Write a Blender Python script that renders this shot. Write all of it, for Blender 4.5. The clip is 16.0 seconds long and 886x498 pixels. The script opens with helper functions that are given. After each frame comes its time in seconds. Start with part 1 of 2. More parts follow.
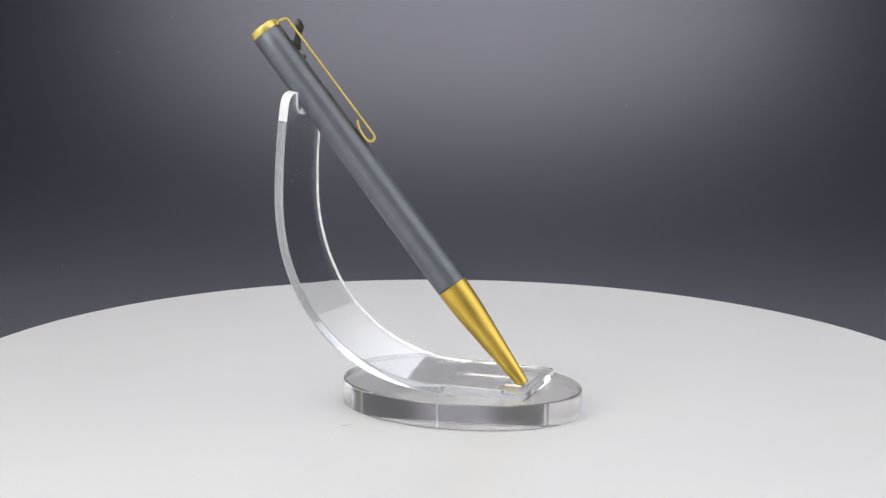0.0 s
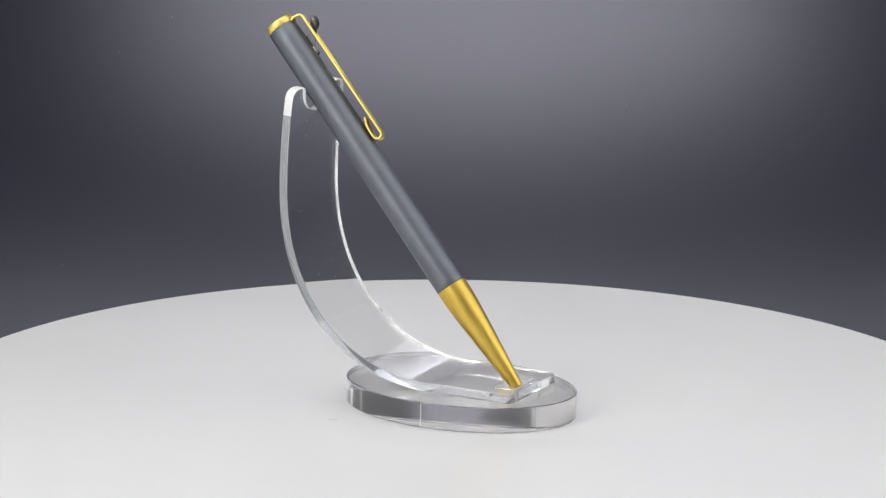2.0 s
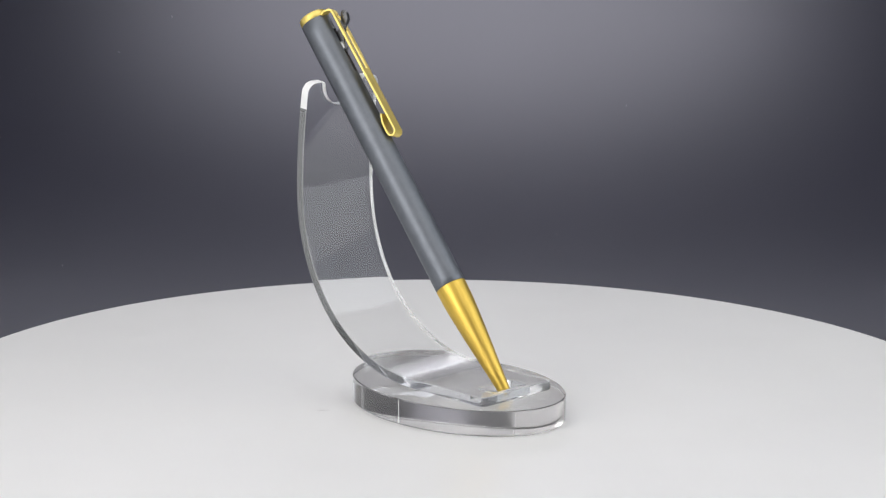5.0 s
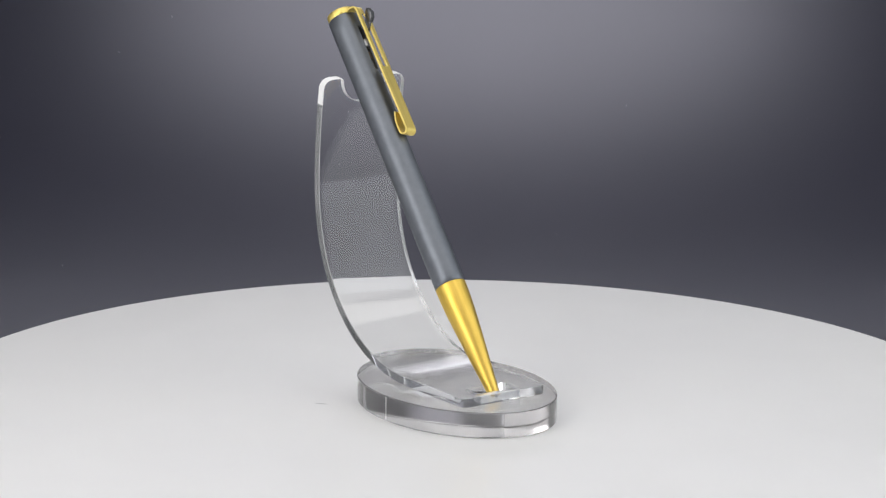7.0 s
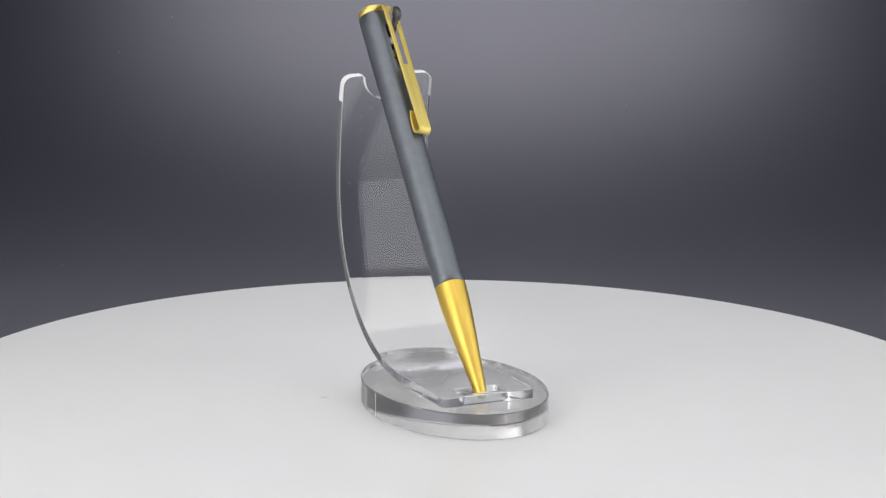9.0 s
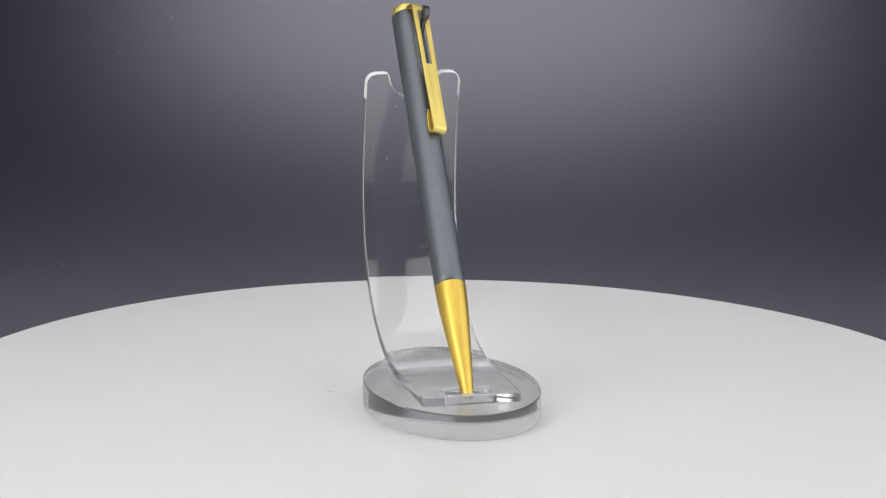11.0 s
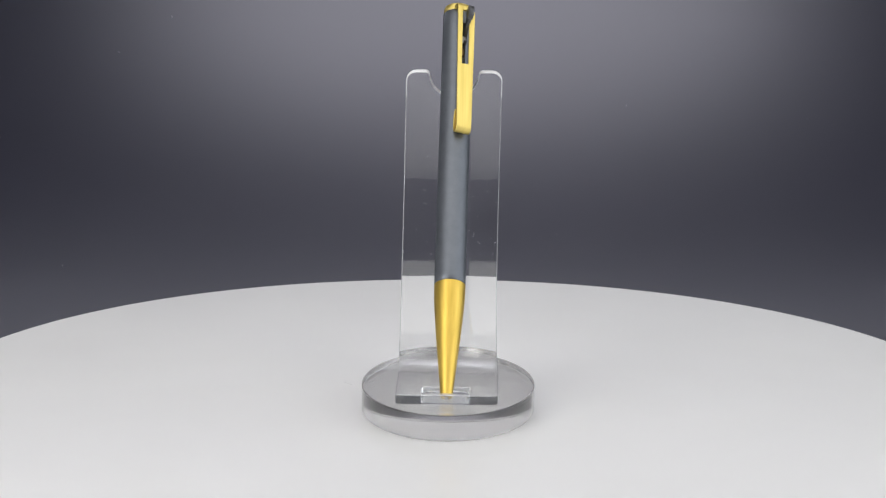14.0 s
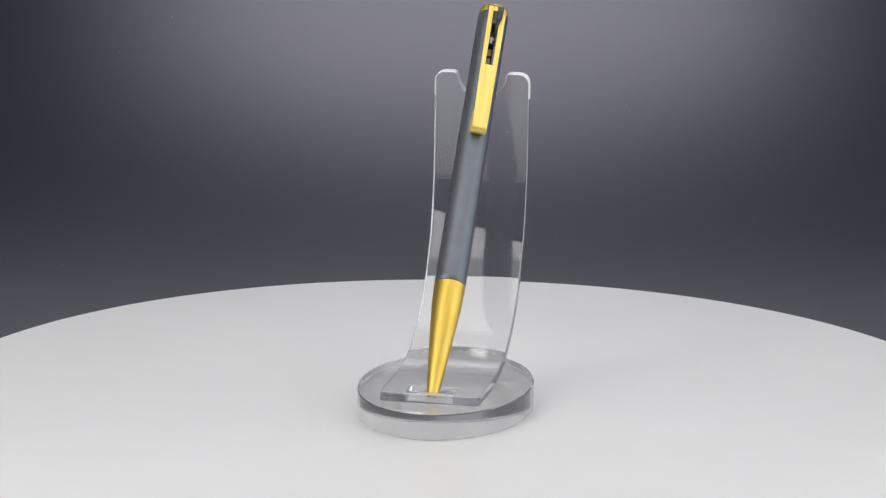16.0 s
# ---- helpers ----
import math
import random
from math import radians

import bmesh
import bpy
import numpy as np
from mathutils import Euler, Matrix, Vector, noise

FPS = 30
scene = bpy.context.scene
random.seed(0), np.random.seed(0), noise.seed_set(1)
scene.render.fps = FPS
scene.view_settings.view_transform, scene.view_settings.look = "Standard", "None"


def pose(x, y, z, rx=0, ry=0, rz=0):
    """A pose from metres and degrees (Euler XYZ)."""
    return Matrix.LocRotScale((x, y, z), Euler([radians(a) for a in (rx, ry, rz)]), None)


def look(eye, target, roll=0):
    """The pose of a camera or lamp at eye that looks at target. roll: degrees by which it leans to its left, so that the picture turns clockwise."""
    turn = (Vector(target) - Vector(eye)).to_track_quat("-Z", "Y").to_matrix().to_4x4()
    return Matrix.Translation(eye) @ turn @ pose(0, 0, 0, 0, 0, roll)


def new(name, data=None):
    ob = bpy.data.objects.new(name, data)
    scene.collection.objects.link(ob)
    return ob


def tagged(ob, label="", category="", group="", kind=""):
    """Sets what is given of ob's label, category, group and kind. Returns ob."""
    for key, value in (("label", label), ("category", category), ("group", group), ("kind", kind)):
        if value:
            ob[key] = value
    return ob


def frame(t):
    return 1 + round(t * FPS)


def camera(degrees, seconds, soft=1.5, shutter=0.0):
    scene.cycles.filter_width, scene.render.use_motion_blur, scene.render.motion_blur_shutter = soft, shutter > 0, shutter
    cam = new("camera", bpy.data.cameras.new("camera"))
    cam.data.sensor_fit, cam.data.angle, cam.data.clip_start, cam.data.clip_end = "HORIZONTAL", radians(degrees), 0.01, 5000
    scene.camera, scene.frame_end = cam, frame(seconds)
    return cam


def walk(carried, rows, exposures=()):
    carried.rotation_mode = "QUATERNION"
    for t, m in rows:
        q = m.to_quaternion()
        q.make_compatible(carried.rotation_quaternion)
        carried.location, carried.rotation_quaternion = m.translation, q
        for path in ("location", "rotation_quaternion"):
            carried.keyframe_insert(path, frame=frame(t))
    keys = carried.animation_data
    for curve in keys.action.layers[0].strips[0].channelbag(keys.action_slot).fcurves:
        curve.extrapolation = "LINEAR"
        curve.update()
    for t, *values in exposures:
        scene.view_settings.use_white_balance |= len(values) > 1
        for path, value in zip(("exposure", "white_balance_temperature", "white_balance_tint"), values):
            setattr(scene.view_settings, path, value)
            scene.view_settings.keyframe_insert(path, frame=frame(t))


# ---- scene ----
import collections

MM = 0.001

# ---- camera: on a tripod, looking down on the turntable
EYE = (0.0, -0.9003, 0.2523)
PITCH, YAW, ROLL = radians(12.508), radians(-0.216), 0.569
cam = camera(17.85, 16.0, soft=1.3)
AIM = (EYE[0] + math.sin(YAW) * math.cos(PITCH), EYE[1] + math.cos(YAW) * math.cos(PITCH), EYE[2] - math.sin(PITCH))
walk(cam, [(0.0, look(EYE, AIM, ROLL)), (16.0, look(EYE, AIM, ROLL))], [(0.0, 0.0), (4.0, 0.0), (16.0, -0.07)])

# ---- light: a dim room and the softboxes of a table-top studio
world = bpy.data.worlds.new("world")
scene.world = world
world.use_nodes = True
world.node_tree.nodes["Background"].inputs["Color"].default_value = (0.9, 0.95, 1.0, 1)
world.node_tree.nodes["Background"].inputs["Strength"].default_value = 0.05
scene.view_settings.exposure = 0.0


def softbox(name, eye, target, wide, deep, watts, colour=(1, 1, 1), shape="RECTANGLE"):
    lamp = bpy.data.lights.new(name, "AREA")
    lamp.shape, lamp.size, lamp.size_y, lamp.energy, lamp.color = shape, wide, deep, watts, colour
    ob = new(name, lamp)
    ob.matrix_world = look(eye, target)
    return ob


softbox("key_softbox", (0.03, -0.32, 0.99), (0.03, -0.32, 0.0), 1.45, 1.25, 8.25, (1.0, 0.985, 0.965))
softbox("left_softbox", (-0.57, -0.64, 0.45), (0.0, 0.0, 0.06), 0.56, 0.6, 3.5, (1.0, 0.985, 0.965))
softbox("right_softbox", (0.755, -0.16, 0.392), (0.0, -0.16, 0.392), 1.1, 0.90, 3.6, (0.90, 0.95, 1.0))
# backdrop lamp, plus an added unseen strip that makes the back wall glow
softbox("backdrop_lamp", (0.01, 0.56, 0.86), (0.01, 1.06, -0.01), 0.50, 0.46, 1.7, (0.925, 0.91, 1.0), "ELLIPSE")
softbox("back_wall_fill", (-0.12, 0.685, 0.285), (-0.12, 0.79, 0.42), 1.1, 0.07, 2.5, (0.89, 0.89, 1.0))


# ---- materials
def material(name, colour, rough=0.5, metal=0.0, ior=1.5, spec=0.5):
    m = bpy.data.materials.new(name)
    m.use_nodes = True
    b = m.node_tree.nodes["Principled BSDF"]
    b.inputs["Base Color"].default_value = (*colour, 1)
    b.inputs["Roughness"].default_value = rough
    b.inputs["Metallic"].default_value = metal
    b.inputs["IOR"].default_value = ior
    b.inputs["Specular IOR Level"].default_value = spec
    return m, m.node_tree, b


def grain(tree, b, socket, low, high, scale, stretch=(1, 1, 1), detail=4, coords="Object"):
    """Noise between two values, or two colours, into one socket."""
    n = tree.nodes
    tc, mp, nz, rp = n.new("ShaderNodeTexCoord"), n.new("ShaderNodeMapping"), n.new("ShaderNodeTexNoise"), n.new("ShaderNodeValToRGB")
    mp.inputs["Scale"].default_value = stretch
    nz.inputs["Scale"].default_value, nz.inputs["Detail"].default_value = scale, detail
    as4 = lambda c: (*c, 1) if isinstance(c, tuple) else (c, c, c, 1)
    rp.color_ramp.elements[0].position, rp.color_ramp.elements[1].position = 0.3, 0.7
    rp.color_ramp.elements[0].color, rp.color_ramp.elements[1].color = as4(low), as4(high)
    tree.links.new(tc.outputs[coords], mp.inputs["Vector"])
    tree.links.new(mp.outputs["Vector"], nz.inputs["Vector"])
    tree.links.new(nz.outputs["Fac"], rp.inputs["Fac"])
    tree.links.new(rp.outputs["Color"], b.inputs[socket])


def relief(tree, b, scale, strength, depth, stretch=(1, 1, 1)):
    n = tree.nodes
    tc, mp, nz, bp = n.new("ShaderNodeTexCoord"), n.new("ShaderNodeMapping"), n.new("ShaderNodeTexNoise"), n.new("ShaderNodeBump")
    mp.inputs["Scale"].default_value = stretch
    nz.inputs["Scale"].default_value, nz.inputs["Detail"].default_value = scale, 3
    bp.inputs["Strength"].default_value, bp.inputs["Distance"].default_value = strength, depth
    tree.links.new(tc.outputs["Object"], mp.inputs["Vector"])
    tree.links.new(mp.outputs["Vector"], nz.inputs["Vector"])
    tree.links.new(nz.outputs["Fac"], bp.inputs["Height"])
    tree.links.new(bp.outputs["Normal"], b.inputs["Normal"])


def make_materials():
    M = {}
    m, t, b = material("white_plastic", (0.8, 0.8, 0.8), 0.38)
    grain(t, b, "Base Color", (0.775, 0.775, 0.78), (0.81, 0.81, 0.81), 9)
    grain(t, b, "Roughness", 0.34, 0.42, 30)
    relief(t, b, 900, 0.05, 0.0002)
    M["platter"] = m
    m, t, b = material("grey_vinyl", (0.05, 0.05, 0.058), 0.32, 0.0, 1.58, 1.0)
    b.inputs["Specular Tint"].default_value = (0.96, 0.96, 1.0, 1)
    grain(t, b, "Base Color", (0.008, 0.0082, 0.019), (0.011, 0.0112, 0.023), 7)
    grain(t, b, "Roughness", 0.285, 0.30, 12)
    M["vinyl"] = m
    m, t, b = material("wall_paint", (0.8, 0.8, 0.8), 0.8)
    grain(t, b, "Base Color", (0.78, 0.78, 0.78), (0.83, 0.83, 0.83), 3)
    M["wall"] = m
    m, t, b = material("dark_lacquer", (0.12, 0.125, 0.14), 0.45, 0.8)
    grain(t, b, "Base Color", (0.160, 0.174, 0.198), (0.182, 0.197, 0.222), 260)
    grain(t, b, "Roughness", 0.40, 0.48, 1400)
    relief(t, b, 5000, 0.12, 0.00004)
    M["lacquer"] = m
    m, t, b = material("brushed_gold", (0.86, 0.62, 0.16), 0.27, 1.0)
    grain(t, b, "Base Color", (0.66, 0.45, 0.085), (0.82, 0.58, 0.13), 700, (1, 1, 0.06))
    grain(t, b, "Roughness", 0.35, 0.48, 900, (1, 1, 0.05))
    relief(t, b, 2500, 0.10, 0.00003, (1, 1, 0.04))
    M["gold"] = m
    m, t, b = material("polished_gold", (0.90, 0.72, 0.22), 0.24, 1.0)
    grain(t, b, "Roughness", 0.40, 0.52, 900, (1, 1, 0.05))
    grain(t, b, "Base Color", (0.80, 0.62, 0.17), (0.92, 0.74, 0.24), 1100, (1, 1, 0.04))
    M["gold_clip"] = m
    m, t, b = material("dark_cloth", (0.05, 0.05, 0.055), 0.85)
    grain(t, b, "Base Color", (0.10, 0.10, 0.105), (0.13, 0.13, 0.135), 5)
    M["cloth"] = m
    m, t, b = material("black_cloth", (0.02, 0.02, 0.022), 0.9)
    grain(t, b, "Base Color", (0.014, 0.014, 0.016), (0.024, 0.024, 0.028), 6)
    M["black_cloth"] = m
    m, t, b = material("black_steel", (0.12, 0.117, 0.114), 0.4, 0.3)
    grain(t, b, "Roughness", 0.24, 0.4, 1200)
    M["black"] = m
    m, t, b = material("dark_steel", (0.10, 0.10, 0.104), 0.34, 0.85)
    grain(t, b, "Roughness", 0.26, 0.40, 1200)
    M["lever"] = m
    m, t, b = material("grey_steel", (0.34, 0.34, 0.34), 0.4, 0.75)
    grain(t, b, "Roughness", 0.3, 0.45, 1500)
    M["steel"] = m
    m, t, b = material("tarnished_brass", (0.22, 0.14, 0.08), 0.4, 0.8)
    grain(t, b, "Base Color", (0.16, 0.10, 0.06), (0.27, 0.18, 0.10), 1500)
    M["brass"] = m
    m, t, b = material("clear_acrylic", (0.982, 0.986, 0.986), 0.0, 0.0, 1.49)
    b.inputs["Transmission Weight"].default_value = 1.0
    relief(t, b, 90, 0.025, 0.0006, (0.6, 1, 2.2))
    M["acrylic"] = m
    m, t, b = material("thick_acrylic", (1.0, 0.995, 0.985), 0.0, 0.0, 1.51)
    b.inputs["Transmission Weight"].default_value = 0.93
    M["acrylic_thick"] = m
    m, t, b = material("frosted_acrylic", (0.95, 0.955, 0.96), 0.4, 0.0, 1.49)
    b.inputs["Transmission Weight"].default_value = 0.06
    grain(t, b, "Roughness", 0.3, 0.5, 700)
    M["acrylic_frost"] = m
    # milky share of chamfers and upper edge stands in for light they catch
    for key, tone, clear, low, high in (("acrylic_chamfer", (0.95, 0.96, 0.97), 0.6, 0.1, 0.2), ("acrylic_edge_lit", (0.93, 0.96, 1.0), 0.78, 0.03, 0.10),
                                        ("acrylic_edge_low", (0.93, 0.96, 1.0), 0.9, 0.02, 0.06), ("acrylic_side", (0.78, 0.77, 0.78), 0.95, 0.04, 0.09)):
        m, t, b = material("cut_acrylic", tone, 0.12, 0.0, 1.51)
        b.inputs["Transmission Weight"].default_value = clear
        grain(t, b, "Roughness", low, high, 500, (1, 1, 0.3))
        M[key] = m
    m, t, b = material("dust", (0.75, 0.76, 0.78), 0.8)
    M["dust"] = m
    m, t, b = material("lint", (0.22, 0.22, 0.24), 0.9)
    M["lint"] = m
    m, t, b = material("scuff", (0.5, 0.5, 0.5), 0.7)
    M["scuff"] = m
    return M


MAT = make_materials()


def finish(ob_mesh, angle=35):
    for p in ob_mesh.polygons:
        p.use_smooth = True
    ob_mesh.set_sharp_from_angle(angle=radians(angle))


def part(name, bm, mats, parent=None, label="", angle=35, recalc=True):
    me = bpy.data.meshes.new(name)
    if recalc:
        bmesh.ops.recalc_face_normals(bm, faces=bm.faces)
    bm.to_mesh(me)
    bm.free()
    for m in (mats if isinstance(mats, (list, tuple)) else [mats]):
        me.materials.append(m)
    finish(me, angle)
    ob = new(name, me)
    ob.parent = parent
    if label:
        tagged(ob, label)
    return ob


def lathe(profile, seg=96, close=True):
    """Turns (r, z) pairs about z."""
    bm = bmesh.new()
    rings = []
    for r, z in profile:
        rings.append([bm.verts.new((r * math.cos(a), r * math.sin(a), z)) for a in (2 * math.pi * i / seg for i in range(seg))])
    for lo, hi in zip(rings, rings[1:]):
        for i in range(seg):
            bm.faces.new((lo[i], lo[(i + 1) % seg], hi[(i + 1) % seg], hi[i]))
    if close:
        bm.faces.new(rings[0][::-1])
        bm.faces.new(rings[-1])
    return bm


def prism(outline, y0, y1, bevel=0.0):
    """An outline of (x, z) pairs, pulled from y0 to y1."""
    bm = bmesh.new()
    a = [bm.verts.new((x, y0, z)) for x, z in outline]
    b = [bm.verts.new((x, y1, z)) for x, z in outline]
    bm.faces.new(a)
    bm.faces.new(b[::-1])
    for i in range(len(a)):
        j = (i + 1) % len(a)
        bm.faces.new((a[i], b[i], b[j], a[j]))
    if bevel:
        bmesh.ops.bevel(bm, geom=list(bm.edges), offset=bevel, segments=2, affect="EDGES", profile=0.5)
    return bm


def box(x0, x1, y0, y1, z0, z1, bevel=0.0):
    return prism([(x0, z0), (x1, z0), (x1, z1), (x0, z1)], y0, y1, bevel)


def add_into(bm, other):
    me = bpy.data.meshes.new("temp")
    other.to_mesh(me)
    other.free()
    bm.from_mesh(me)
    bpy.data.meshes.remove(me)


# ---- the setting
FLOOR = -0.06
CURVE_Y, CURVE_R = 0.12, 0.60
SHEET_X = 0.56                          # half the width of the backdrop


def backdrop():
    """A vinyl sheet that lies under the turntable and sweeps up behind it."""
    line = []
    for i in range(0, 33):
        a = 0.06 + (radians(63) - 0.06) * i / 32
        line.append((CURVE_Y + CURVE_R * math.sin(a), FLOOR + CURVE_R * (1 - math.cos(a))))
    bm = bmesh.new()
    rows = []
    for x in (-SHEET_X, SHEET_X):
        rows.append([[bm.verts.new((x, y, z)) for y, z in line]])
    n = len(line)
    a, b = rows[0][0], rows[1][0]
    back_a = [bm.verts.new((-SHEET_X, y + 0.002 * (y > CURVE_Y), z - 0.002)) for y, z in line]
    back_b = [bm.verts.new((SHEET_X, y + 0.002 * (y > CURVE_Y), z - 0.002)) for y, z in line]
    for i in range(n - 1):
        bm.faces.new((a[i], b[i], b[i + 1], a[i + 1]))
        bm.faces.new((back_a[i], back_a[i + 1], back_b[i + 1], back_b[i]))
        bm.faces.new((a[i], a[i + 1], back_a[i + 1], back_a[i]))
        bm.faces.new((b[i], back_b[i], back_b[i + 1], b[i + 1]))
    bm.faces.new((a[0], back_a[0], back_b[0], b[0]))
    bm.faces.new((a[-1], b[-1], back_b[-1], back_a[-1]))
    ob = part("backdrop", bm, MAT["vinyl"], angle=20)
    return tagged(ob, "dark grey satin vinyl backdrop sweeping up behind turntable", "backdrop", kind="structure")


def table_top():
    ob = part("table_top", box(-0.795, 0.795, -1.295, 0.785, -0.098, FLOOR, 0.002), MAT["wall"])
    return tagged(ob, "plain white table top under the turntable", "table", kind="structure")


def room():
    # unseen walls, white or dark to shape reflections in vinyl and acrylic
    walls = [("wall_left", (-0.85, -0.80, -1.35, 0.05, -0.1, 1.05), "wall"), ("wall_right", (0.80, 0.85, -1.35, 0.05, -0.1, 1.05), "wall"),
             ("wall_left_rear", (-0.85, -0.80, 0.05, 0.84, -0.1, 0.16), "wall"), ("wall_left_rear_upper", (-0.85, -0.80, 0.05, 0.84, 0.16, 1.05), "cloth"), ("wall_right_rear", (0.80, 0.85, 0.05, 0.84, -0.1, 1.05), "cloth"),
             ("wall_front", (-0.80, 0.80, -1.35, -1.30, -0.1, 1.05), "cloth"), ("wall_back", (-0.80, 0.80, 0.79, 0.84, -0.1, 0.53), "wall"), ("wall_back_upper", (-0.80, 0.80, 0.79, 0.84, 0.53, 1.05), "black_cloth"),
             ("ceiling", (-0.85, 0.85, -1.35, 0.84, 1.05, 1.10), "cloth"), ("floor", (-0.85, 0.85, -1.35, 0.84, -0.15, -0.1), "wall")]
    for name, d, mat in walls:
        ob = part(name, box(*d), MAT[mat])
        what = name.split("_")[0]
        tagged(ob, "plain " + ("white " if mat == "wall" else "dark grey ") + what + " added out of view", what, kind="structure")


def curtain():
    """Unseen black cloth flag, added below the ceiling to keep the backdrop lamp off the turntable."""
    bm = prism([(-0.6 + 0.02 * i, 0.42) for i in range(61)] + [(0.6 - 0.02 * i, 1.05) for i in range(61)], 0.338, 0.342)
    for v in bm.verts:
        v.co.y += 0.004 * math.sin(v.co.x * 60)
    ob = part("curtain", bm, MAT["black_cloth"])
    return tagged(ob, "unseen black cloth flag added to block the backdrop lamp", "curtain", kind="structure")


# ---- the turntable
PLATTER_R = 0.1825


def turntable():
    top = tagged(new("turntable"), "round glossy white plastic display turntable on dark backdrop", "turntable")
    r, e = PLATTER_R, 0.0012
    edge = [(r - e + e * math.sin(a), -e + e * math.cos(a)) for a in (math.pi / 2 * i / 6 for i in range(7))]
    prof = [(0.02, -0.012), (r - 0.003, -0.012), (r, -0.010)] + edge[::-1] + [(0.09, 0.0), (0.01, 0.0)]
    part("platter", lathe(prof, 256), MAT["platter"], top)
    part("base", lathe([(0.11, FLOOR), (0.115, FLOOR + 0.003), (0.115, -0.016), (0.11, -0.0125), (0.02, -0.0125)], 96), MAT["platter"], top)
    bm = flecks([((-35.6 * MM, 24.3 * MM, 0), Vector((0, 0, 1)), 2.4 * MM, 0.10 * MM)], 3)
    part("scratch", bm, MAT["scuff"], top, "short faint grey scuff")
    return top


# ---- the stand
STAND_X, BASE_Y = -1.2, -3.9            # centre of the oval base, in mm from the turntable's axis
BASE_A, BASE_B, BASE_H = 28.4, 40.2, 8.5
HALF = 16.4                             # half the width of the bent sheet
SHEET = 3.0
FOOT_Z = BASE_H
WELD = 29.2                             # length of the foot that is bonded to the base
SLOT = (2.6, 10.3, -8.3, 7.6, 1.1)      # slot in the foot: along, across, corner radius


def corner(d, r):
    return r - math.sqrt(max(r * r - (r - d) ** 2, 0)) if d < r else 0.0


def foot_rows():
    s0, s1 = SLOT[:2]
    rows = [0, 0.3, 0.7, 1.2, 1.8, 2.2]
    rows += [s0 + d for d in (0, 0.12, 0.35, 0.7, 1.1, 2.4)] + [s0 + 3.85] + [s1 - d for d in (2.4, 1.1, 0.7, 0.35, 0.12, 0)]
    return rows + [s1 + (WELD - s1) * i / 12 for i in range(1, 13)]


def foot_half(s):
    return HALF - corner(s, 1.8)


def slot_sides(s):
    s0, s1, x0, x1, r = SLOT
    cut = corner(min(max(s - s0, 0), max(s1 - s, 0)), r)
    return x0 + cut, x1 - cut


def base_mesh():
    prof = [(0.994, 0.1), (1.0, 0.35), (1.0, BASE_H - 0.3), (0.993, BASE_H)]
    bm = bmesh.new()
    seg = 220
    rings = []
    rng = random.Random(12)
    for k, z in prof:
        if z == BASE_H:
            rings.append([bm.verts.new(((k + rng.uniform(-0.0025, 0.0015)) * BASE_A * math.cos(a) * MM, (k + rng.uniform(-0.002, 0.0012)) * BASE_B * math.sin(a) * MM, z * MM))
                          for a in (2 * math.pi * i / seg for i in range(seg))])
            continue
        rings.append([bm.verts.new((k * BASE_A * math.cos(a) * MM, k * BASE_B * math.sin(a) * MM, z * MM)) for a in (2 * math.pi * i / seg for i in range(seg))])
    for lo, hi in zip(rings, rings[1:]):
        for i in range(seg):
            bm.faces.new((lo[i], lo[(i + 1) % seg], hi[(i + 1) % seg], hi[i]))
    for f in bm.faces:
        f.material_index = 1
    bm.faces.new(rings[0][::-1])
    # the top, open where the foot is bonded to it
    rows = foot_rows()
    at = lambda x, q: bm.verts.new((x * MM, (q - 30.8 - BASE_Y) * MM, BASE_H * MM))
    loop = [at(-foot_half(q), q) for q in rows] + [at(foot_half(q), q) for q in reversed(rows)]
    rim = [bm.edges.get((rings[-1][i], rings[-1][(i + 1) % seg])) for i in range(seg)]
    rim += [bm.edges.new((loop[i], loop[(i + 1) % len(loop)])) for i in range(len(loop))]
    made = bmesh.ops.triangle_fill(bm, use_beauty=True, use_dissolve=False, edges=rim, normal=(0, 0, 1))
    top = [f for f in made["geom"] if isinstance(f, bmesh.types.BMFace)]
    inner = [q for q in rows if SLOT[0] - 1e-6 <= q <= SLOT[1] + 1e-6]
    top.append(bm.faces.new([at(slot_sides(q)[0], q) for q in inner] + [at(slot_sides(q)[1], q) for q in reversed(inner)]))
    for f in top:
        f.normal_update()
        f.material_index = 0
        if f.normal.z < 0:
            f.normal_flip()
    return bm


def sheet_line():
    """Outer line of the bent sheet in its mid-plane (y, z), from the foot's front edge to the top, and its total length."""
    pts = [(-30.8 + 0.4 * i, FOOT_Z) for i in range(0, 74)]
    y0, zc = -1.2, 70.0
    for i in range(0, 61):
        a = math.pi / 2 * (i + 0.5) / 60.5
        pts.append((y0 + 56.8 * math.sin(a) ** 0.94, zc - (zc - FOOT_Z) * math.cos(a) ** 0.94))
    for i in range(1, 25):
        z = zc + (103.5 - zc) * i / 24
        pts.append((y0 + 56.8 * math.sqrt(1 - ((z - zc) / 118.0) ** 2), z))
    length = [0.0]
    for p, q in zip(pts, pts[1:]):
        length.append(length[-1] + math.dist(p, q))
    return np.array(pts), np.array(length)


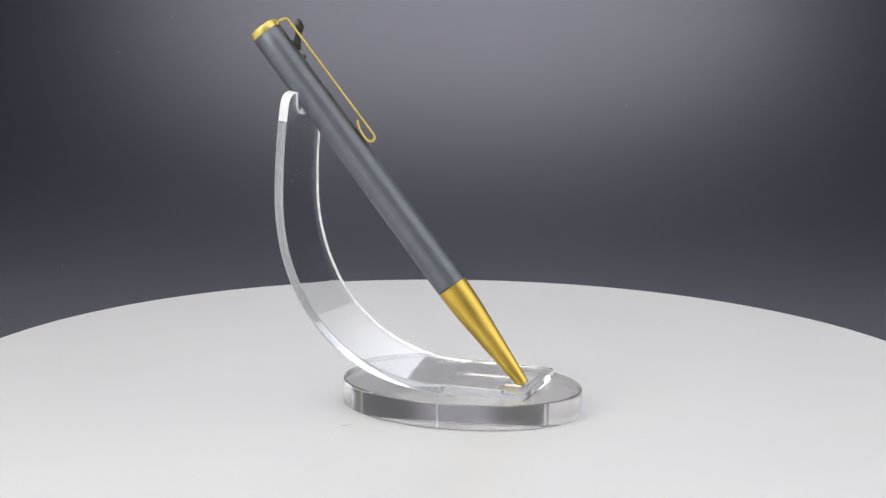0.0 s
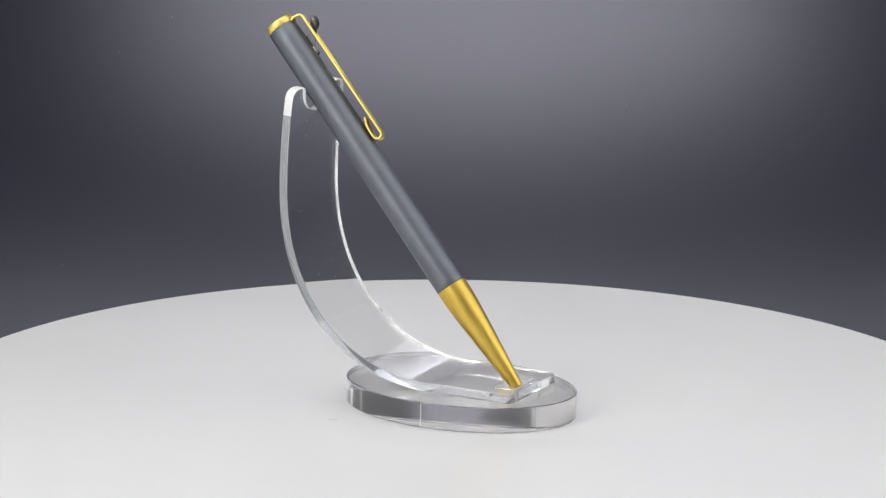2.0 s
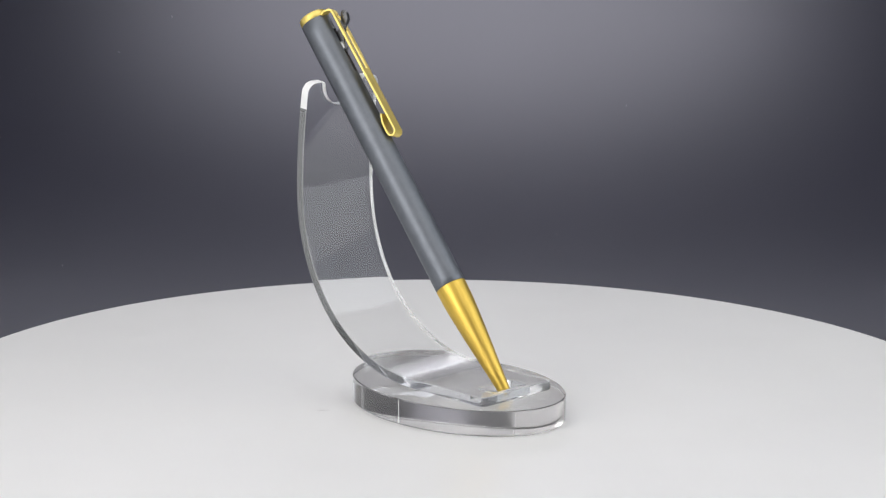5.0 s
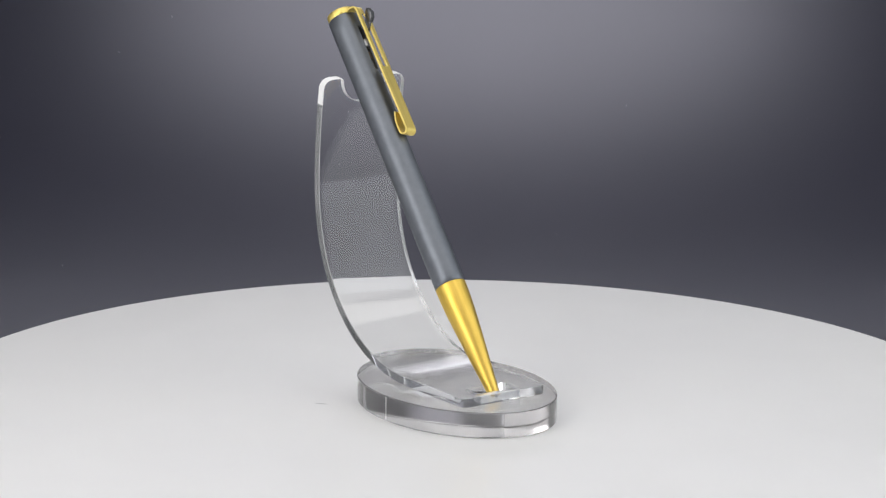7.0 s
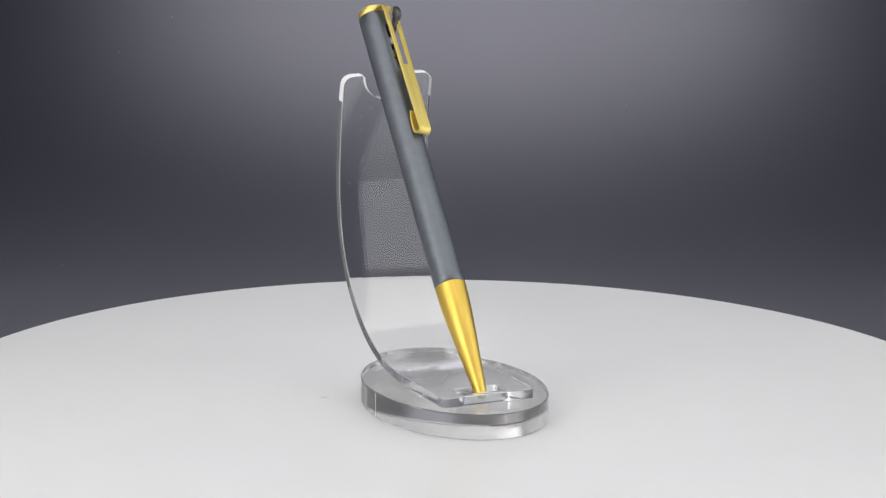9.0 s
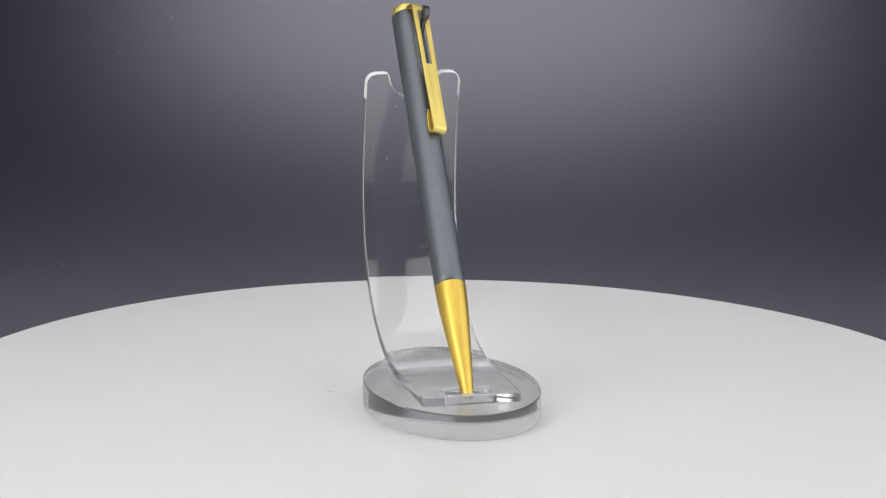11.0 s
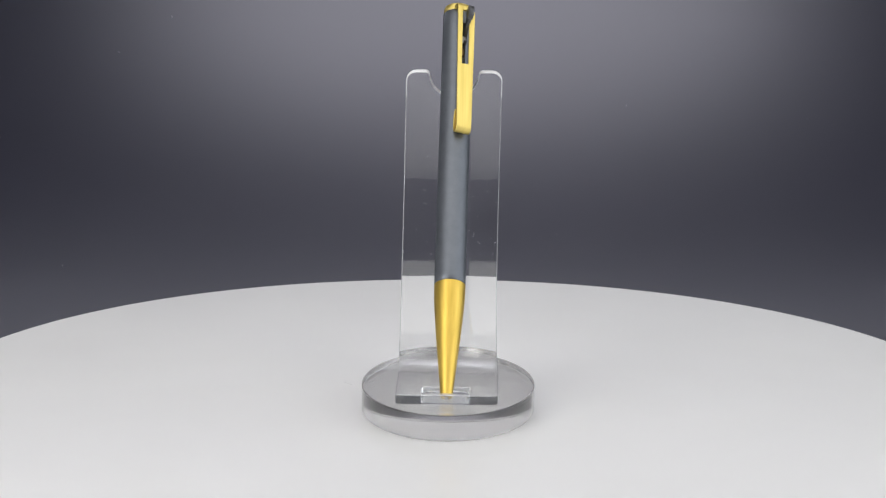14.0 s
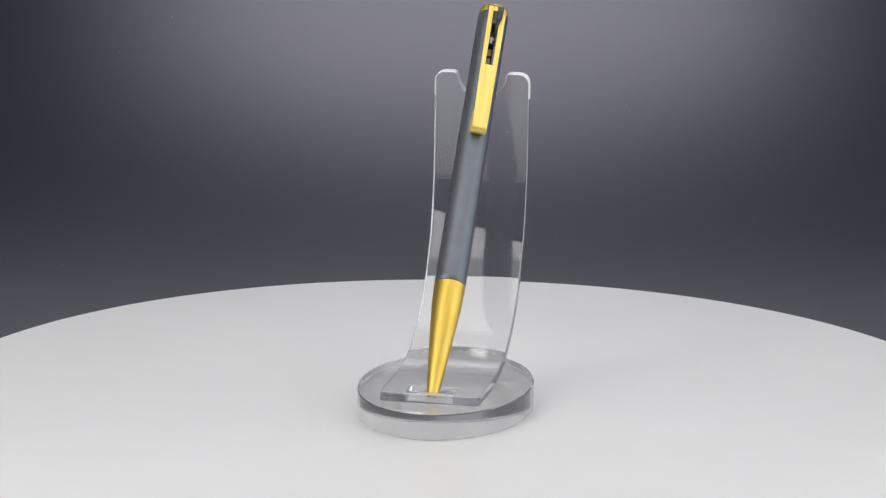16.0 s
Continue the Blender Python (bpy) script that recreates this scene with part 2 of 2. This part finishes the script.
def bent_sheet():
    """Clear sheet: a flat foot with a slot, a long bend and a notched top with rounded corners."""
    pts, length = sheet_line()
    total = length[-1]

    def place(x, s):
        s = min(max(s, 0), total)
        y, z = np.interp(s, length, pts[:, 0]), np.interp(s, length, pts[:, 1])
        y2, z2 = np.interp(min(s + 1.2, total), length, pts[:, 0]), np.interp(min(s + 1.2, total), length, pts[:, 1])
        y1, z1 = np.interp(max(s - 1.2, 0), length, pts[:, 0]), np.interp(max(s - 1.2, 0), length, pts[:, 1])
        d = math.hypot(y2 - y1, z2 - z1)
        # the bend wanders a little to one side
        lean = -0.9 * math.sin(math.pi * (max(s - WELD, 0) / (total - WELD)) ** 0.8)
        return Vector((x + lean, y, z)), Vector((0, -(z2 - z1) / d, (y2 - y1) / d))

    hole_s0, hole_s1 = SLOT[:2]
    notch_r, notch_c = 8.3, total - 0.6
    notch_b = notch_c - notch_r
    rows = foot_rows() + list(np.linspace(WELD, notch_b, 100)[1:])
    rows += [notch_c - notch_r * math.cos(a) for a in np.linspace(0, math.pi / 2 - 0.2, 14)[1:]]
    rows += list(np.linspace(rows[-1], total, 10)[1:])

    def bands(s):
        """Half width, then the two inner lines."""
        half = foot_half(s) - corner(total - s, 3.6)
        a, b = slot_sides(s)
        if s <= hole_s1 + 1e-6:
            return half, a, b
        if s <= notch_b + 1e-6:
            k = (notch_b - s) / (notch_b - hole_s1)
            return half, a * k, b * k
        d = notch_c - s
        w = math.sqrt(max(notch_r ** 2 - d * d, 0)) if d > 0 else notch_r
        w += corner(total - s, 1.5)
        return half, -w, w

    bm = bmesh.new()
    info = {}
    cache = {}

    def vert(x, s):
        key = (round(x, 4), round(s, 4))
        if key not in cache:
            p, nrm = place(x, s)
            v = bm.verts.new(p * MM)
            cache[key] = v
            info[v] = (x, s, nrm)
        return cache[key]

    def cells(f0, f1, s0, s1, n):
        for i in range(n):
            k0, k1 = i / n, (i + 1) / n
            q = [vert(f0[0] + (f0[1] - f0[0]) * k0, s0), vert(f0[0] + (f0[1] - f0[0]) * k1, s0),
                 vert(f1[0] + (f1[1] - f1[0]) * k1, s1), vert(f1[0] + (f1[1] - f1[0]) * k0, s1)]
            u = []
            for v in q:
                if v not in u:
                    u.append(v)
            if len(u) > 2:
                bm.faces.new(u)

    for s0, s1 in zip(rows, rows[1:]):
        (h0, a0, b0), (h1, a1, b1) = bands(s0), bands(s1)
        mid = (s0 + s1) / 2
        cells((-h0, a0), (-h1, a1), s0, s1, 3)
        cells((b0, h0), (b1, h1), s0, s1, 3)
        if not hole_s0 < mid < hole_s1 and mid < notch_b:
            cells((a0, b0), (a1, b1), s0, s1, 3)
    flat = [list(f.verts) for f in bm.faces]
    edges = [(e.verts[0], e.verts[1], e.link_faces[0]) for e in bm.edges if len(e.link_faces) == 1]
    # small chamfers: the faces draw back from every cut edge
    inward = collections.defaultdict(lambda: Vector((0, 0)))
    for a, b, f in edges:
        pa, pb = Vector(info[a][:2]), Vector(info[b][:2])
        mid = sum((Vector(info[v][:2]) for v in f.verts), Vector((0, 0))) / len(f.verts)
        along = (pb - pa).normalized()
        side = Vector((-along.y, along.x))
        side *= 1 if side.dot(mid - pa) > 0 else -1
        inward[a] += side
        inward[b] += side
    cut = 0.2
    under, lower, upper, front = {}, {}, {}, {}
    for v, (x, s, nrm) in info.items():
        base = v.co / MM
        if v not in inward:
            under[v], front[v] = bm.verts.new(v.co), bm.verts.new((base + nrm * SHEET) * MM)
            continue
        step = inward[v].normalized() * cut
        p, pn = place(x + step.x, s + step.y)
        free = s > WELD + 0.01
        lower[v] = bm.verts.new((base + nrm * cut * free) * MM)
        under[v] = bm.verts.new(p * MM) if free else lower[v]
        upper[v] = bm.verts.new((base + nrm * (SHEET - cut)) * MM)
        front[v] = bm.verts.new((p + pn * SHEET) * MM)
    bmesh.ops.delete(bm, geom=list(bm.faces), context="FACES_ONLY")
    bonded = []
    for q in flat:
        f = bm.faces.new([under[v] for v in q])
        if max(info[v][1] for v in q) <= WELD + 1e-6:
            bonded.append(f)
        bm.faces.new([front[v] for v in reversed(q)])
    for a, b, _ in edges:
        top = min(info[a][1], info[b][1]) > notch_b - 0.1
        bm.faces.new((lower[a], lower[b], upper[b], upper[a])).material_index = 2 if top else 1 if min(info[a][1], info[b][1]) > 72 else 4
        bm.faces.new((upper[a], upper[b], front[b], front[a])).material_index = 2 if top else 3
        quad = []
        for v in (under[a], under[b], lower[b], lower[a]):
            if v not in quad:
                quad.append(v)
        if len(quad) > 2:
            bm.faces.new(quad).material_index = 2 if top else 3
    bmesh.ops.delete(bm, geom=[v for v in bm.verts if not v.link_faces], context="VERTS")
    bmesh.ops.recalc_face_normals(bm, faces=bm.faces)
    bmesh.ops.delete(bm, geom=bonded, context="FACES")
    return bm


def flecks(places, seed):
    """Short bits of lint lying on a surface: (place, normal, half length, half width)."""
    rng = random.Random(seed)
    bm = bmesh.new()
    for c, nrm, ln, wd in places:
        side = Vector((1, 0, 0.2)).cross(nrm).normalized()
        other = nrm.cross(side)
        t = rng.uniform(0, math.pi)
        u, w = side * math.cos(t) + other * math.sin(t), other * math.cos(t) - side * math.sin(t)
        c = Vector(c) + nrm * wd * 0.4
        v = [bm.verts.new(c + u * ln), bm.verts.new(c + w * wd), bm.verts.new(c - u * ln), bm.verts.new(c - w * wd), bm.verts.new(c + nrm * wd), bm.verts.new(c - nrm * wd)]
        for k in range(4):
            bm.faces.new((v[k], v[(k + 1) % 4], v[4]))
            bm.faces.new((v[(k + 1) % 4], v[k], v[5]))
    return bm


def backdrop_lint():
    spots = [(-0.164, 34.7, 0.9), (0.082, 31.4, 0.7), (0.0465, 22.0, 0.6), (-0.208, 33.4, 0.5), (-0.173, 19.1, 0.9), (0.168, 30.6, 0.5), (-0.14, 37.1, 0.8)]
    places = []
    for x, deg, size in spots:
        a = radians(deg)
        places.append(((x, CURVE_Y + CURVE_R * math.sin(a), FLOOR + CURVE_R * (1 - math.cos(a))), Vector((0, -math.sin(a), math.cos(a))), 1.3 * size * MM, 0.3 * size * MM))
    ob = part("lint", flecks(places, 8), MAT["lint"])
    return tagged(ob, "tiny pale lint flecks on the dark backdrop", "lint", kind="stuff")


def dust_mesh(count, seed):
    """Specks of dust and short lint on the front face of the sheet."""
    rng = random.Random(seed)
    pts, length = sheet_line()
    bm = bmesh.new()
    for i in range(count):
        s = rng.uniform(60, length[-1] - 9) if i % 4 else rng.uniform(30, length[-1] - 9)
        x = rng.uniform(-HALF + 1, HALF - 1)
        y, z = np.interp(s, length, pts[:, 0]), np.interp(s, length, pts[:, 1])
        y2, z2 = np.interp(s + 1, length, pts[:, 0]), np.interp(s + 1, length, pts[:, 1])
        d = math.hypot(y2 - y, z2 - z)
        along, nrm = Vector((0, (y2 - y) / d, (z2 - z) / d)), Vector((0, -(z2 - z) / d, (y2 - y) / d))
        c = Vector((x, y, z)) + nrm * (SHEET + 0.03)
        r, ln = rng.choice((0.04, 0.05, 0.06, 0.08, 0.12)), rng.choice((1, 1, 1, 1.6, 4))
        t = rng.uniform(0, math.pi)
        u, w = along * math.cos(t) + Vector((1, 0, 0)) * math.sin(t), along * -math.sin(t) + Vector((1, 0, 0)) * math.cos(t)
        v = [bm.verts.new((c + u * r * ln) * MM), bm.verts.new((c + w * r) * MM), bm.verts.new((c - u * r * ln) * MM), bm.verts.new((c - w * r) * MM),
             bm.verts.new((c + nrm * r) * MM)]
        for k in range(4):
            bm.faces.new((v[k], v[(k + 1) % 4], v[4]))
    return bm


def pen_stand():
    st = tagged(new("pen_stand"), "clear acrylic pen stand with oval base and notched curved arm", "pen stand")
    base = part("base", base_mesh(), [MAT["acrylic_thick"], MAT["acrylic_side"]], st, "thick clear oval acrylic base", 25, False)
    arm = part("arm", bent_sheet(), [MAT["acrylic"], MAT["acrylic_edge_lit"], MAT["acrylic_frost"], MAT["acrylic_chamfer"], MAT["acrylic_edge_low"]], st, "bent clear acrylic sheet with slotted foot and notched top", 30, False)
    arm.location = (0, -BASE_Y * MM, 0)
    specks = part("dust", dust_mesh(230, 4), MAT["dust"], arm)
    tagged(specks, "fine pale dust specks on the acrylic", kind="stuff")
    bm = prism([(-0.10 * MM, 0.5 * MM), (0.10 * MM, 0.5 * MM), (0.10 * MM, 8.1 * MM), (-0.10 * MM, 8.1 * MM)], -0.04 * MM, 0.06 * MM)
    seam = part("seam", bm, MAT["acrylic_frost"], base, "pale upright cut seam")
    seam.matrix_basis = pose(-BASE_A * MM, -0.8 * MM, 0, 0, 0, 90)
    arm.visible_shadow = False
    return st


# ---- the pen, built along z from its point up; x is the side that bears the clip
TOP = 144.5
R_PEN = 5.15


def barrel_mesh(z0, z1, slot0, slot1):
    bm = bmesh.new()
    seg, gap = 96, 3
    zs = [z0, z0 + 0.15] + list(np.linspace(z0 + 2, slot0, 12)) + [slot1, z1 - 0.2, z1]
    rs = [R_PEN - 0.12] + [R_PEN] * (len(zs) - 2) + [R_PEN - 0.15]
    ring = lambda r, z: [bm.verts.new((r * math.cos(2 * math.pi * i / seg) * MM, r * math.sin(2 * math.pi * i / seg) * MM, z * MM)) for i in range(seg)]
    rings = [ring(r, z) for r, z in zip(rs, zs)]
    slot_row = zs.index(slot0) if slot0 in zs else 13
    inside = lambda i: i < gap or i >= seg - gap
    for k, (lo, hi) in enumerate(zip(rings, rings[1:])):
        for i in range(seg):
            if k == slot_row and inside(i):
                continue
            bm.faces.new((lo[i], lo[(i + 1) % seg], hi[(i + 1) % seg], hi[i]))
    bm.faces.new(rings[0][::-1])
    bm.faces.new(rings[-1])
    # the recess under the clip
    idx = [(seg - gap + j) % seg for j in range(2 * gap + 1)]
    lo, hi = [rings[slot_row][i] for i in idx], [rings[slot_row + 1][i] for i in idx]
    deep = lambda v: bm.verts.new((2.6 * MM, v.co.y, v.co.z))
    dlo, dhi = [deep(v) for v in lo], [deep(v) for v in hi]
    new_faces = []
    for j in range(len(idx) - 1):
        new_faces += [(dlo[j], dlo[j + 1], dhi[j + 1], dhi[j]), (lo[j], lo[j + 1], dlo[j + 1], dlo[j]), (hi[j + 1], hi[j], dhi[j], dhi[j + 1])]
    new_faces += [(lo[0], dlo[0], dhi[0], hi[0]), (lo[-1], hi[-1], dhi[-1], dlo[-1])]
    for q in new_faces:
        bm.faces.new(q).material_index = 1
    return bm


def strip(path, y0, y1, thick):
    """A bent metal strip: (x, z) along its outer line, y0..y1 across."""
    bm = bmesh.new()
    n = len(path)
    rows = []
    for i, (x, z) in enumerate(path):
        p, q = path[max(i - 1, 0)], path[min(i + 1, n - 1)]
        d = math.dist(p, q)
        nx, nz = -(q[1] - p[1]) / d, (q[0] - p[0]) / d
        ya, yb = (y0(i), y1(i)) if callable(y0) else (y0, y1)
        c = 0.1
        ring = [(0, ya + c), (0, yb - c), (c, yb), (thick - c, yb), (thick, yb - c), (thick, ya + c), (thick - c, ya), (c, ya)]
        rows.append([bm.verts.new(((x - nx * o) * MM, y * MM, (z - nz * o) * MM)) for o, y in ring])
    for a, b in zip(rows, rows[1:]):
        for j in range(8):
            k = (j + 1) % 8
            bm.faces.new((a[j], a[k], b[k], b[j]))
    bm.faces.new(rows[0][::-1])
    bm.faces.new(rows[-1])
    return bm


def clip_mesh():
    h = 7.8
    Z = lambda s: TOP - s
    slot_a = 27.2
    # the blade narrows from its bend to its end; the slot lies between two rails
    wide = lambda z: min(max((TOP - z) / 52.0, 0), 1)
    outer_l = lambda z: -3.35 + 0.6 * wide(z)
    outer_r = lambda z: 3.0 - 0.55 * wide(z)
    rail_l, rail_r = -1.5, 0.95

    def run(path, left, right, thick):
        lifted = [(x + 0.55 * wide(z), z) for x, z in path]
        return strip(lifted, lambda i: left(path[i][1]), lambda i: right(path[i][1]), thick)

    bend = [(4.4, Z(3.9)), (5.0, Z(3.55)), (5.6, Z(3.4)), (7.2, Z(3.75)), (7.6, Z(4.1)), (h, Z(4.7))]
    bm = run((bend + [(h, Z(6.2)), (h, Z(15)), (h, Z(slot_a))])[::-1], outer_l, lambda z: rail_l, 0.7)
    add_into(bm, run([(7.2, Z(5.9)), (7.6, Z(6.5)), (h, Z(7.3)), (h, Z(15)), (h, Z(slot_a))][::-1], lambda z: rail_r, outer_r, 0.7))
    add_into(bm, run((bend + [(h, Z(6.0))])[::-1], lambda z: rail_l - 0.02, lambda z: 0.3, 0.7))
    # blade and the loop at its end
    loop = [(h, Z(slot_a)), (h, Z(40)), (h, Z(51.2))]
    for i in range(1, 9):
        a = math.pi * i / 9
        loop.append((h - 1.1 + 1.1 * math.cos(a), Z(51.3) - 1.15 * math.sin(a)))
    loop += [(h - 2.25, Z(50.6)), (h - 2.2, Z(48.8)), (h - 1.95, Z(47.0)), (h - 1.4, Z(45.4)), (h - 0.95, Z(44.6))]
    add_into(bm, run(loop[::-1], outer_l, outer_r, 0.65))
    return bm


def lever_mesh():
    """A stem that stands in the barrel's slot and a broader thumb piece above the clip."""
    Z = lambda s: (TOP - s - 0.6) * MM
    stem = [(9.6, 6.6), (9.4, 9.6), (7.4, 11.6), (6.2, 13.2), (5.4, 15.0), (6.1, 16.3), (5.6, 17.2), (4.4, 17.0), (2.8, 15.5), (3.2, 12.2), (5.1, 10.0), (7.0, 9.2), (8.5, 6.9)]
    head = [(10.6, 4.6), (11.3, 5.0), (11.6, 6.4), (11.1, 8.4), (9.6, 9.6), (8.9, 9.2), (8.9, 6.6), (9.8, 5.2)]
    bm = prism([(x * MM, Z(z)) for x, z in stem], 0.15 * MM, 1.15 * MM, 0.1 * MM)
    add_into(bm, prism([(x * MM, Z(z)) for x, z in head], -0.5 * MM, 1.5 * MM, 0.18 * MM))
    return bm


def ballpoint_pen():
    pen = tagged(new("ballpoint_pen"), "matte dark grey ballpoint pen with gold cone and clip", "pen")
    cone = [(0.5, -1.9), (1.65, -1.85), (1.92, -1.6), (2.1, 0.0), (2.92, 8.3), (3.45, 13.5), (3.98, 19), (4.42, 24), (4.8, 28.6), (5.02, 32.5), (5.13, 36.5), (5.15, 37.75), (4.9, 37.9), (1.0, 37.9)]
    part("cone", lathe([(r * MM, z * MM) for r, z in cone], 96), MAT["gold"], pen, "brushed gold conical nose", 40)
    part("refill_point", lathe([(0.15 * MM, -2.75 * MM), (0.45 * MM, -2.6 * MM), (0.6 * MM, -1.9 * MM)], 24), MAT["steel"], pen, "small steel writing point")
    part("barrel", barrel_mesh(37.95, TOP - 3.45, TOP - 26.0, TOP - 9.0), [MAT["lacquer"], MAT["black"]], pen, "matte slate grey lacquered barrel", 40)
    cap = [(1.0, TOP - 3.4), (4.9, TOP - 3.4), (4.97, TOP - 3.25), (4.92, TOP - 1.5), (4.8, TOP - 1.15), (4.45, TOP - 0.95), (3.0, TOP - 0.85), (0.4, TOP - 0.8)]
    part("cap", lathe([(r * MM, z * MM) for r, z in cap], 96), MAT["gold_clip"], pen, "polished gold end cap", 30)
    part("clip", clip_mesh(), MAT["gold_clip"], pen, "slotted flat gold spring clip with looped end", 40)
    part("lever", lever_mesh(), MAT["lever"], pen, "small black release lever", 30)
    Z = lambda s: (TOP - s) * MM
    part("slider", box(2.4 * MM, 5.7 * MM, -0.9 * MM, 0.8 * MM, Z(17.2), Z(14.6), 0.15 * MM), MAT["steel"], pen, "small grey metal slider")
    part("catch", box(2.4 * MM, 4.5 * MM, -1.0 * MM, 1.0 * MM, Z(21.6), Z(18.8), 0.3 * MM), MAT["brass"], pen, "brownish tarnished brass catch")
    bm = bmesh.new()
    for i in range(5):
        add_into(bm, box(2.5 * MM, 4.3 * MM, -0.75 * MM, 0.75 * MM, Z(25.6 - 0.7 * i), Z(25.2 - 0.7 * i)))
    part("spring", bm, MAT["steel"], pen, "short steel spring")
    return pen


backdrop()
backdrop_lint()
table_top()
room()
curtain()
table = turntable()
stand = pen_stand()
pen = ballpoint_pen()


# ---- the turntable's turn
def motions():
    def turn(t):
        return Matrix.Rotation(radians(30.897 - 5.2252 * (t - 8) - 0.00575 * (t - 8) ** 2), 4, "Z")

    stand_at = pose(STAND_X * MM, BASE_Y * MM, 0, 0, 0, -0.35)
    point = Vector((-1.43, -23.87, 10.95))
    axis = Vector((0.0106, 0.6312, 0.7756)).normalized()
    side = Vector((1, 0, 0))
    side = (side - axis * side.dot(axis)).normalized()
    up = side.cross(axis).normalized()
    if up.z < 0:
        up = -up
    roll = radians(22)
    out = side * math.sin(roll) + up * math.cos(roll)
    across = axis.cross(out)
    pen_at = Matrix((out, across, axis)).transposed().to_4x4()
    pen_at.translation = point * MM
    times = [0.5 * i for i in range(33)]
    walk(table, [(t, turn(t)) for t in times])
    walk(stand, [(t, turn(t) @ stand_at) for t in times])
    walk(pen, [(t, turn(t) @ pen_at) for t in times])


motions()
